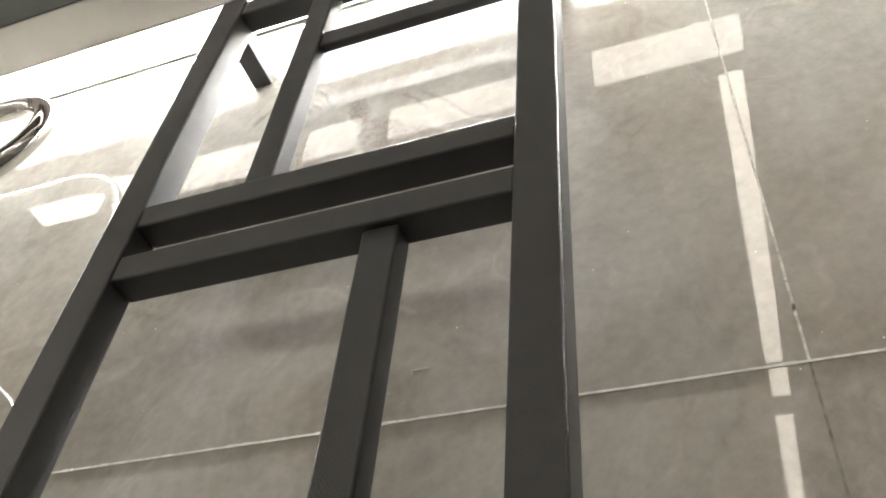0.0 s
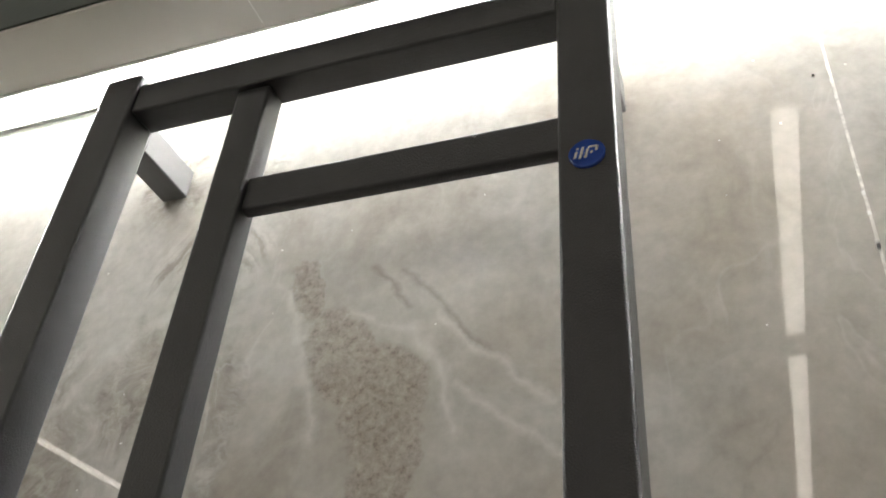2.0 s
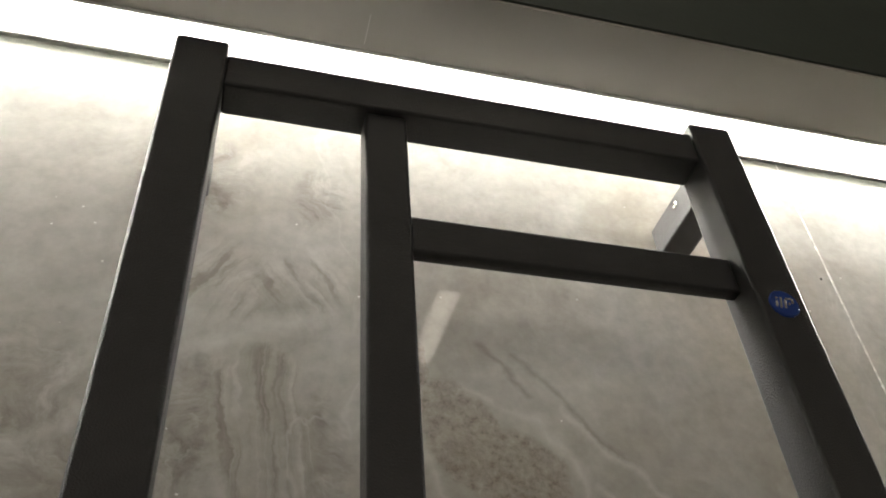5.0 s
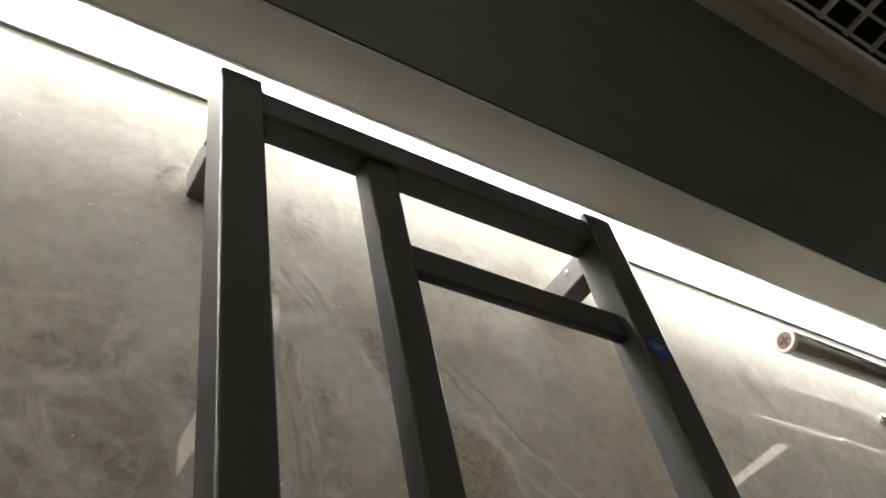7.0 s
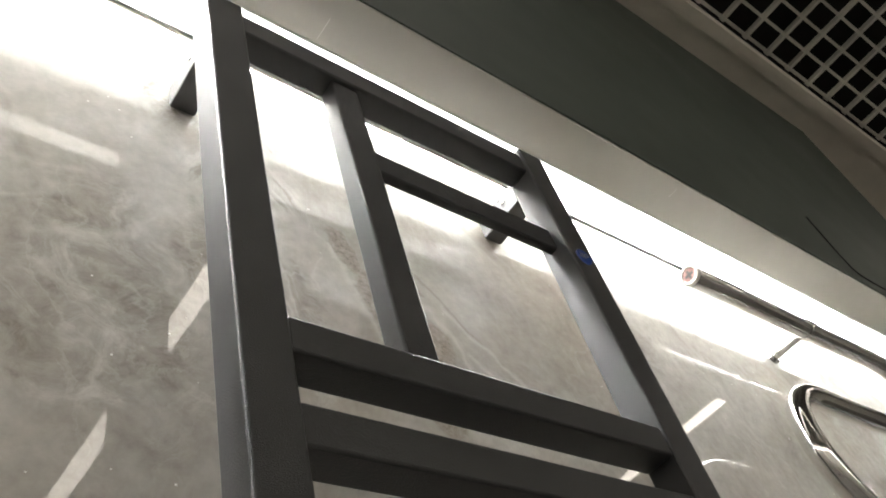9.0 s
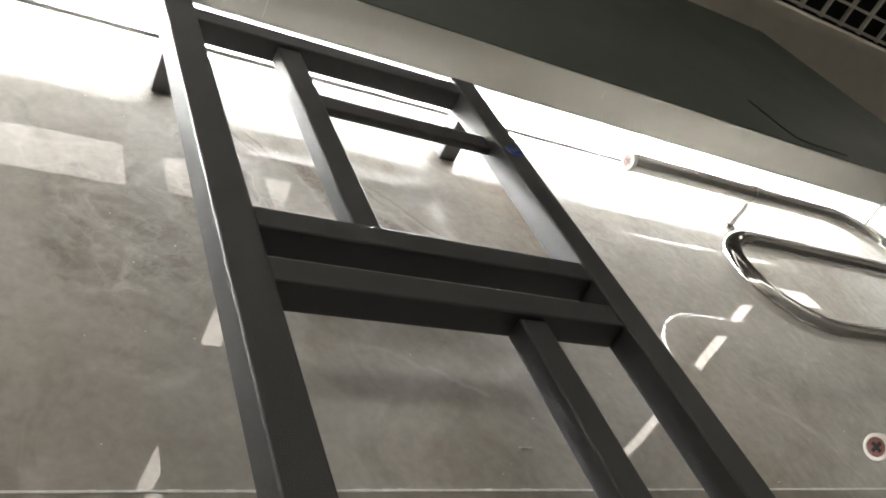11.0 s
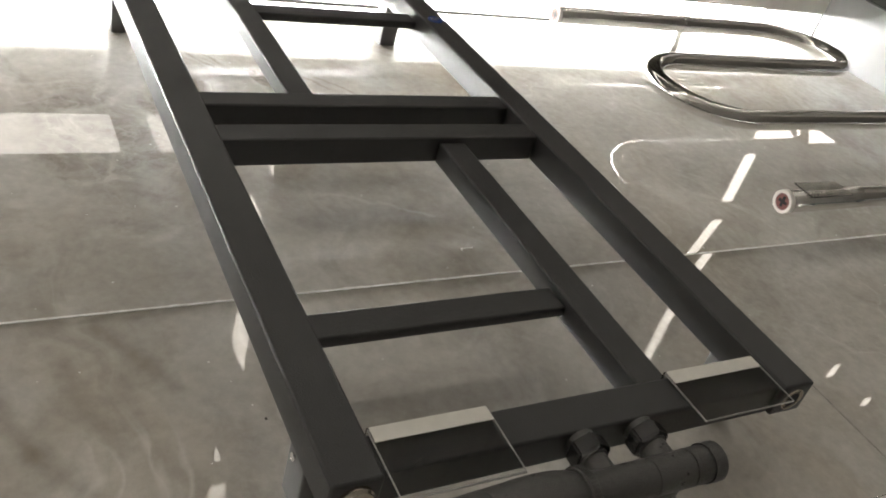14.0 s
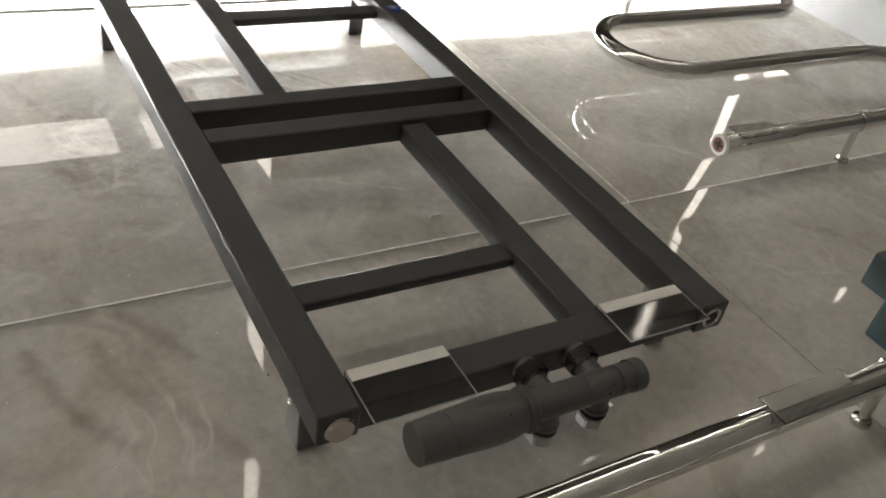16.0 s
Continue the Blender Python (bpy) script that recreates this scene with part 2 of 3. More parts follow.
    # a few fine pale veins
    vein = tex(nd, ln, "ShaderNodeTexNoise", 2.0, 5.0, 0.55, 0.8, drawn)
    vm = mask(calc("ABSOLUTE", calc("SUBTRACT", vein.outputs["Fac"], 0.5)), 0.012, 0.0)
    col = mix(calc("MULTIPLY", calc("MULTIPLY", vm, mask(cloud.outputs["Fac"], 0.42, 0.6)), 0.5), col, (0.64, 0.62, 0.59))
    fine = tex(nd, ln, "ShaderNodeTexNoise", 90.0, 4.0, 0.65, vec=geo)
    fr = ramp(nd, [(0.3, (0.9, 0.9, 0.9)), (0.7, (1.08, 1.08, 1.08))])
    ln.new(fine.outputs["Fac"], fr.inputs[0])
    col = mix(1.0, col, fr.outputs[0], "MULTIPLY")
    ln.new(col, p.inputs["Base Color"])
    gl = ramp(nd, [(0.35, (0.010, 0.010, 0.010)), (0.75, (0.04, 0.04, 0.04))])
    smear = tex(nd, ln, "ShaderNodeTexNoise", 9.0, 5.0, 0.6, 0.5, vec=geo)
    ln.new(smear.outputs["Fac"], gl.inputs[0])
    ln.new(gl.outputs[0], p.inputs["Roughness"])
    p.inputs["IOR"].default_value = 1.60
    b = nd.new("ShaderNodeBump")
    b.inputs["Strength"].default_value = 0.012
    b.inputs["Distance"].default_value = 0.002
    wv = tex(nd, ln, "ShaderNodeTexNoise", 14.0, 1.0, vec=geo)
    ln.new(wv.outputs["Fac"], b.inputs["Height"])
    ln.new(b.outputs[0], p.inputs["Normal"])
    return m


def clear_plastic():
    m, nt, nd, ln, p = nodes_of("clear_plastic")
    p.inputs["Base Color"].default_value = (0.95, 0.95, 0.95, 1)
    p.inputs["Roughness"].default_value = 0.04
    p.inputs["IOR"].default_value = 1.45
    p.inputs["Transmission Weight"].default_value = 1.0
    return m


TILE = marble()
GROUT = plain("grey_grout", (0.90, 0.88, 0.83), 0.85, vary=0.25, scale=90, bump=0.5, bump_scale=300)
PALE_GROUT = plain("pale_upright_grout", (0.70, 0.68, 0.64), 0.85, vary=0.35, scale=160, bump=0.5, bump_scale=300)
GREY_GROUT = plain("grey_upright_grout", (0.27, 0.255, 0.23), 0.85, vary=0.3, scale=120, bump=0.5, bump_scale=300)
PLASTER = plain("white_painted_plaster", (0.78, 0.77, 0.74), 0.75, vary=0.05, scale=14, bump=0.15, bump_scale=180)
BEIGE = plain("warm_grey_paint", (0.52, 0.50, 0.455), 0.7, vary=0.06, scale=9, bump=0.15, bump_scale=160)
BOARD = plain("warm_grey_ceiling_paint", (0.84, 0.78, 0.68), 0.75, vary=0.06, scale=9, bump=0.15, bump_scale=160)
EDGE_GLINT = plain("painted_edge_glint", (0.46, 0.455, 0.44), 0.3, vary=0.05, scale=100, bump=0.0)
# white cheek paint, darkened in colour to hold down the cove's light
CHEEK = plain("darkened_white_cheek_paint", (0.20, 0.20, 0.20), 0.6, vary=0.05, scale=11, bump=0.15, bump_scale=160)
GREEN = plain("dark_green_paint", (0.066, 0.079, 0.066), 0.55, vary=0.12, scale=7, bump=0.2, bump_scale=220)
BLACK = plain("black_textured_powder_coat", (0.034, 0.0338, 0.035), 0.42, vary=0.10, scale=60, bump=0.60, bump_scale=900, spec=0.55)
BRACKET = plain("dark_grey_bracket_coat", (0.125, 0.123, 0.122), 0.42, vary=0.10, scale=60, bump=0.50, bump_scale=900)
VALVE = plain("black_satin_valve_paint", (0.100, 0.097, 0.094), 0.32, 0.45, vary=0.12, scale=500, bump=0.95, bump_scale=1000, spec=0.8)
NUTBLACK = plain("gloss_black_nut", (0.022, 0.021, 0.021), 0.18, vary=0.1, scale=200, bump=0.05, bump_scale=500)
NUTGREY = plain("light_grey_tail_nut", (0.40, 0.39, 0.375), 0.4, 0.3, vary=0.1, scale=200, bump=0.1, bump_scale=700)
CHROME = plain("polished_chrome", (0.64, 0.63, 0.61), 0.05, 1.0, vary=0.03, scale=30, bump=0.0)
NICKEL = plain("brushed_nickel", (0.52, 0.475, 0.41), 0.16, 1.0, vary=0.05, scale=60, bump=0.03, bump_scale=300)
ZINC = plain("bright_zinc_screw", (0.75, 0.74, 0.72), 0.22, 1.0, vary=0.1, scale=300, bump=0.0)
TEAL = plain("dark_teal_powder_coat", (0.018, 0.035, 0.040), 0.45, vary=0.10, scale=60, bump=0.4, bump_scale=1200)
ALU = plain("grey_aluminium_trim", (0.42, 0.41, 0.39), 0.4, 0.7, vary=0.08, scale=60, bump=0.1)
GRID = plain("cream_ceiling_grid_paint", (0.78, 0.75, 0.67), 0.5, vary=0.05, scale=20, bump=0.0)
DARK = plain("dark_ceiling_void", (0.022, 0.021, 0.020), 0.9, vary=0.3, scale=5, bump=0.0)
ROOM = plain("pale_room_paint", (0.58, 0.565, 0.53), 0.8, vary=0.05, scale=5, bump=0.1, bump_scale=120)
FLOORING = plain("grey_floor_tile", (0.23, 0.222, 0.21), 0.3, vary=0.08, scale=4, bump=0.05, bump_scale=60)
RUBBER = plain("red_brown_plug", (0.16, 0.055, 0.045), 0.5, vary=0.15, scale=200, bump=0.2, bump_scale=600)
SOCKET = plain("dark_socket", (0.010, 0.008, 0.008), 0.7, vary=0.2, scale=200, bump=0.0)
SEAL = plain("pale_plastic_ring", (0.70, 0.67, 0.62), 0.4, vary=0.06, scale=150, bump=0.1)
BLUE = plain("blue_enamel_badge", (0.035, 0.075, 0.32), 0.16, vary=0.12, scale=160, bump=0.0, coat=0.5)
SILVER = plain("silver_badge_relief", (0.55, 0.58, 0.64), 0.25, 0.6, vary=0.05, scale=200, bump=0.0)
PAPER = plain("white_paper_slip", (0.74, 0.72, 0.67), 0.7, vary=0.05, scale=90, bump=0.1)
CLEAR = clear_plastic()
WIRE = plain("black_cable_sheath", (0.012, 0.012, 0.012), 0.5, vary=0.2, scale=100, bump=0.0)
LED = glow("led_diffuser", (1.0, 0.975, 0.93), LED_POWER)
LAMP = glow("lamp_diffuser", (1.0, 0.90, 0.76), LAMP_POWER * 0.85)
# boosted glow for the unseen rearmost runs, added to fill the room
LAMP_FILL = glow("fill_lamp_diffuser", (1.0, 0.93, 0.82), LAMP_POWER * 4.3)
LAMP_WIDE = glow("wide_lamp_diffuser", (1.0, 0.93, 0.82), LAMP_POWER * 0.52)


# ---- shape helpers ----
def mesh_of(name, bm, mat):
    me = bpy.data.meshes.new(name)
    bm.to_mesh(me)
    bm.free()
    me.materials.append(mat)
    return me


def part(name, bm, mat, parent=None, label=""):
    ob = new(name, mesh_of(name, bm, mat))
    ob.parent = parent
    if label:
        tagged(ob, label)
    return ob


def root(name, at, label, category, group=""):
    ob = new(name)
    ob.empty_display_size = 0.02
    ob.location = at
    return tagged(ob, label, category, group)


def box(x0, x1, y0, y1, z0, z1, bevel=0.0, seg=2, bm=None):
    own = bmesh.new()
    bmesh.ops.create_cube(own, size=1.0)
    for v in own.verts:
        v.co = ((x0 + x1) / 2 + v.co.x * (x1 - x0), (y0 + y1) / 2 + v.co.y * (y1 - y0), (z0 + z1) / 2 + v.co.z * (z1 - z0))
    if bevel:
        bmesh.ops.bevel(own, geom=list(own.edges), offset=bevel, segments=seg, profile=0.5, affect="EDGES")
        for f in own.faces:
            f.smooth = len(f.verts) == 4 and f.calc_area() < bevel * 3 * max(x1 - x0, y1 - y0, z1 - z0)
    if bm is None:
        return own
    me = bpy.data.meshes.new("tmp")
    own.to_mesh(me)
    own.free()
    bm.from_mesh(me)
    bpy.data.meshes.remove(me)
    return bm


def lathe(profile, seg=40, m=None, smooth=True):
    """A turned shape: (along, radius) pairs about the local z axis, then moved by m."""
    bm = bmesh.new()
    rings = []
    for h, r in profile:
        rings.append([bm.verts.new((r * math.cos(2 * math.pi * k / seg), r * math.sin(2 * math.pi * k / seg), h)) for k in range(seg)] if r > 1e-6 else [bm.verts.new((0, 0, h))])
    for a, b in zip(rings, rings[1:]):
        for k in range(seg):
            j = (k + 1) % seg
            if len(a) == 1 and len(b) == 1:
                continue
            if len(a) == 1:
                f = bm.faces.new((a[0], b[k], b[j]))
            elif len(b) == 1:
                f = bm.faces.new((a[j], a[k], b[0]))
            else:
                f = bm.faces.new((a[k], a[j], b[j], b[k]))
            f.smooth = smooth
    bmesh.ops.recalc_face_normals(bm, faces=bm.faces)
    for e in bm.edges:
        if len(e.link_faces) == 2 and e.calc_face_angle(0) > 0.6:
            e.smooth = False
    if m is not None:
        bm.transform(m)
    return bm


def hexnut(r, h, hole, m):
    bm = bmesh.new()
    bmesh.ops.create_cone(bm, cap_ends=True, segments=6, radius1=r, radius2=r, depth=h)
    bmesh.ops.bevel(bm, geom=list(bm.edges), offset=r * 0.09, segments=2, affect="EDGES")
    bm.transform(m)
    return bm


def sweep(points, radius, seg=24, closed=False):
    """A round tube along a line of points."""
    bm = bmesh.new()
    pts = [Vector(p) for p in points]
    rings = []
    up = Vector((0, 1, 0))
    for i, p in enumerate(pts):
        d = (pts[min(i + 1, len(pts) - 1)] - pts[max(i - 1, 0)]).normalized()
        side = d.cross(up)
        if side.length < 1e-3:
            side = d.cross(Vector((1, 0, 0)))
        side.normalize()
        nrm = side.cross(d).normalized()
        rings.append([bm.verts.new(p + radius * (math.cos(2 * math.pi * k / seg) * side + math.sin(2 * math.pi * k / seg) * nrm)) for k in range(seg)])
    for a, b in zip(rings, rings[1:]):
        for k in range(seg):
            bm.faces.new((a[k], a[(k + 1) % seg], b[(k + 1) % seg], b[k])).smooth = True
    for r in (rings[0], rings[-1]):
        bm.faces.new(r)
    bmesh.ops.recalc_face_normals(bm, faces=bm.faces)
    return bm


ALONG_X = Matrix.Rotation(radians(90), 4, "Y")      # local z to +x
ALONG_Y = Matrix.Rotation(radians(-90), 4, "X")     # local z to +y


def at(x, y, z, turn=None):
    return Matrix.Translation((x, y, z)) @ (turn if turn is not None else Matrix.Identity(4))


def structure(name, bm, mat, label="", category=""):
    return tagged(part(name, bm, mat), label, category, kind="structure")


# ---- the setting ----
structure("floor", box(-5.2, 6.7, -5.7, 2.6, FLOOR - 0.1, FLOOR), FLOORING, "grey polished tile floor of the showroom", "floor")
structure("wall_left", box(-5.2, -5.0, -5.7, 2.6, FLOOR, 2.45), ROOM, "pale painted showroom wall", "wall")
structure("wall_right", box(6.5, 6.7, -5.7, 2.6, FLOOR, 2.45), ROOM, "pale painted showroom wall", "wall")
structure("wall_behind", box(-5.0, 6.5, -5.7, -5.5, FLOOR, 2.45), ROOM, "pale painted showroom wall opposite the display", "wall")
structure("wall_far", box(-5.0, 6.5, 2.4, 2.6, FLOOR, 2.45), ROOM, "pale painted wall past the display partition", "wall")
structure("ceiling_void", box(-5.2, 6.7, -5.7, 2.6, 2.45, 2.5), DARK, "dark void above the open grid ceiling", "ceiling")

wall = structure("wall_north", box(-2.2, SIDE, WALL + 0.0010, 0.30, FLOOR, LEDGE - 0.001), GROUT, "tiled display wall with pale grout", "wall")
structure("wall_green_upper", box(-2.2, GREEN_END, FRONT, INNER, SOFFIT + 0.004, CEIL + 0.04), GREEN, "dark green painted face above the niche", "wall")
structure("wall_green_side", box(SIDE + 0.012, GREEN_END, FRONT, 0.30, FLOOR, SOFFIT + 0.003), GREEN, "dark green painted face beside the niche", "wall")
structure("wall_green_back", box(-2.2, GREEN_END, INNER + 0.001, 0.30, 1.03, CEIL + 0.04), GREEN, "back of the dark green display partition", "wall")
structure("soffit", box(-2.2, SIDE + 0.001, FRONT + 0.0015, INNER, SOFFIT, SOFFIT + 0.003), BEIGE, "warm grey painted underside of the niche's dropped front", "soffit")
structure("soffit_lip", box(-2.2, SIDE, INNER, INNER + 0.0025, SOFFIT - 0.0015, SOFFIT + 0.006, 0.0008), PLASTER, "thin pale edge bead along the light cove", "trim")
structure("cheek", box(SIDE, SIDE + 0.011, FRONT + 0.0015, WALL + 0.012, FLOOR, SOFFIT - 0.0005), CHEEK, "white cheek closing the niche, its colour darkened against the cove light", "wall")
structure("cove_back", box(-2.2, SIDE, WALL + 0.004, 0.30, LEDGE + 0.004, 1.02), PLASTER, "white plaster wall inside the light cove", "wall")
structure("cove_top", box(-2.2, SIDE, INNER + 0.002, 0.30, 1.02, 1.029), PLASTER, "white plaster top of the light cove", "ceiling")
structure("cove_end", box(SIDE, SIDE + 0.011, INNER + 0.0005, 0.30, SOFFIT + 0.0035, 1.019), PLASTER, "white plaster end of the light cove", "wall")
structure("tile_trim", box(-2.2, SIDE, WALL - 0.0035, WALL + 0.0115, LEDGE, LEDGE + 0.005, 0.001), ALU, "thin grey metal trim along the tile's top edge", "trim")

# ceiling: plain border and open grid
structure("ceiling_border", box(-5.0, 6.5, -0.10, 2.4, CEIL + 0.04, CEIL + 0.07), BOARD, "warm grey plasterboard ceiling border", "ceiling")
structure("ceiling_rim", box(-5.0, 6.5, -0.132, -0.10, CEIL + 0.028, CEIL + 0.10), BOARD, "grey raised rim along the grid ceiling", "ceiling")
bm = bmesh.new()
for i in range(-50, 64):
    x = 0.093 + i * 0.1
    box(x - 0.0055, x + 0.0055, -5.5, -0.133, 1.88, 1.892, bm=bm)
for j in range(0, 90):
    y = -0.141 - j * 0.0592
    box(-5.0, 6.49, y - 0.0042, y + 0.0042, 1.8805, 1.8915, bm=bm)
structure("ceiling_grid", bm, GRID, "cream open-cell metal grid ceiling", "ceiling")


# ---- light fittings ----
def led_strip():
    r = root("led_strip", (0, 0.056, 1.012), "white led strip light fixed in the top of the niche's cove", "strip light")
    for name, shape, mat, label in (("channel", box(-2.19, SIDE - 0.01, -0.0135, 0.0135, 0.0022, 0.0070), ALU, ""), ("diffuser", box(-2.18, SIDE - 0.02, -0.0130, 0.0130, -0.0020, 0.0020, 0.001), LED, "glowing white diffuser")):
        part(name, shape, mat, r, label)


def linear_or_fill_lamp(x0, y0, x1, y1, half=0.03):
    r = root("linear_or_fill_lamp", ((x0 + x1) / 2, (y0 + y1) / 2, 1.87), "long slim warm white linear ceiling lamp, lit; outer runs are unseen fill lamps", "ceiling lamp", "linear ceiling lamps")
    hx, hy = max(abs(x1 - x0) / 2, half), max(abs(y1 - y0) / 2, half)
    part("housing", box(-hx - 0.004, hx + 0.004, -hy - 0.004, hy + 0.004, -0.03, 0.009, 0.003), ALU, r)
    part("diffuser", box(-hx, hx, -hy, hy, -0.036, -0.0305, 0.002), LAMP_WIDE if half > 0.04 else LAMP_FILL if min(y0, y1) < -4.1 else LAMP, r, "glowing warm white diffuser")


led_strip()
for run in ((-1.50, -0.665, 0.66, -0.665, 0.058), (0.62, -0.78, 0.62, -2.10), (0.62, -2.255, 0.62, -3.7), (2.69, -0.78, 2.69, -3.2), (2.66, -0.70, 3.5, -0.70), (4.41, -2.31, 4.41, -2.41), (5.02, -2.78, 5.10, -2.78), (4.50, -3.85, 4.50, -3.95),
            # runs from here on are unseen fill lamps, added to brighten the wall
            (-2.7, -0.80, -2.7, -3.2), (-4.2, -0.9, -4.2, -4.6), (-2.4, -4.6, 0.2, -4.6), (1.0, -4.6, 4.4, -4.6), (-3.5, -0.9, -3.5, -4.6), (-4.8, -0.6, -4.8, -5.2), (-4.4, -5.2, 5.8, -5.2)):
    linear_or_fill_lamp(*run)


# ---- dark towel rail ----
RAIL_W, RAIL_H, POST, DEEP = 0.400, 0.840, 0.0335, 0.030


def bracket(parent, x0, z0):
    b = part("bracket", box(x0, x0 + 0.024, DEEP + 0.0005, WALL, z0, z0 + 0.028, 0.0015), BRACKET, parent, "dark grey wall bracket")
    part("screw", lathe([(0, 0.0034), (-0.0014, 0.0032), (-0.002, 0.002), (-0.0012, 0.0012), (-0.0012, 0)], 16, at(x0, DEEP + 0.020, z0 + 0.018, ALONG_X)), ZINC, b, "bright zinc grub screw")


def dark_rail():
    r = root("towel_rail", (0, 0, 0), "matt black square-tube towel radiator hung on the tiled wall", "towel rail")
    bv = 0.0021
    part("post", box(0, POST, 0, DEEP, 0, RAIL_H, bv), BLACK, r)
    post_r = part("post", box(RAIL_W - POST, RAIL_W, 0, DEEP, 0, RAIL_H, bv), BLACK, r)
    xi, xo = POST - 0.0005, RAIL_W - POST + 0.0005
    part("top_rail", box(xi, xo, 0.003, 0.029, 0.8005, 0.8305, bv), BLACK, r)
    part("middle_rail", box(xi, xo, 0.002, 0.030, 0.4395, 0.4660, bv), BLACK, r)
    part("middle_rail", box(xi, xo, 0.002, 0.030, 0.3760, 0.4040, bv), BLACK, r)
    part("bottom_rail", box(xi, xo, 0.003, 0.030, 0.004, 0.0345, bv), BLACK, r)
    part("upright", box(0.1250, 0.1525, 0.008, 0.028, 0.4655, 0.801, bv), BLACK, r)
    part("upright", box(0.2510, 0.2800, 0.008, 0.030, 0.0340, 0.3765, bv), BLACK, r)
    part("short_bar", box(0.152, xo, 0.012, 0.022, 0.6860, 0.7145, bv), BLACK, r)
    part("short_bar", box(xi, 0.2515, 0.015, 0.025, 0.1310, 0.1580, bv), BLACK, r)
    for x0 in (0.007, RAIL_W - 0.029):
        bracket(r, x0, 0.785)
        bracket(r, x0, 0.047)
    # blind plug, threaded opening and air vent
    part("blind_plug", lathe([(0, 0.0118), (-0.0022, 0.0118), (-0.0036, 0.0108), (-0.0046, 0.0104), (-0.0046, 0)], 36, at(0.0167, 0.0152, 0)), NICKEL, r, "round brushed nickel blind plug")
    part("threaded_port", lathe([(0.0002, 0.0108), (-0.0005, 0.0106), (-0.0005, 0.0096), (-0.0001, 0.0092), (-0.0004, 0.0088), (-0.0001, 0.0084), (-0.0004, 0.0080), (-0.0001, 0.0076), (-0.0004, 0.0072), (-0.0001, 0.0068)], 28, at(RAIL_W - 0.0167, 0.0152, 0)), NICKEL, r, "open threaded port with a bright metal ring")
    # the post isn't drilled: a flat dark disc paints the bore's shade
    part("bore_shade", lathe([(-0.0002, 0.0070), (-0.0002, 0)], 28, at(RAIL_W - 0.0167, 0.0152, 0)), SOCKET, r, "flat dark disc painting the shade inside the threaded bore")
    part("air_vent", lathe([(0, 0.0055), (0.008, 0.0055), (0.009, 0.0045), (0.014, 0.004), (0.014, 0)], 20, at(RAIL_W - 0.018, DEEP, 0.820, ALONG_Y)), ZINC, r, "small bright air vent")
    # badge
    badge = part("badge", lathe([(0, 0.0102), (-0.0010, 0.0102), (-0.0016, 0.0094), (-0.0016, 0)], 40, at(0.383, 0, 0.669, ALONG_Y)), BLUE, r, "round blue enamel maker's badge")
    for x0, x1, z0, z1 in ((-0.0066, -0.0050, 0.0026, 0.0042), (-0.0066, -0.0050, -0.0036, 0.0014), (-0.0036, -0.0020, -0.0042, 0.0042), (-0.0006, 0.0010, -0.0042, 0.0026),
                           (0.0000, 0.0050, 0.0028, 0.0042), (0.0044, 0.0060, 0.0000, 0.0036), (0.0022, 0.0036, -0.0014, 0.0006)):
        sign = box(x0, x1, -0.0021, -0.0014, z0, z1, 0.0004, 1)
        sign.transform(Matrix.Translation((0.383, 0, 0.669)) @ Matrix(((1, 0, 0.26, 0), (0, 1, 0, 0), (0, 0, 1, 0), (0, 0, 0, 1))))
        part("relief", sign, SILVER, badge)


dark_rail()


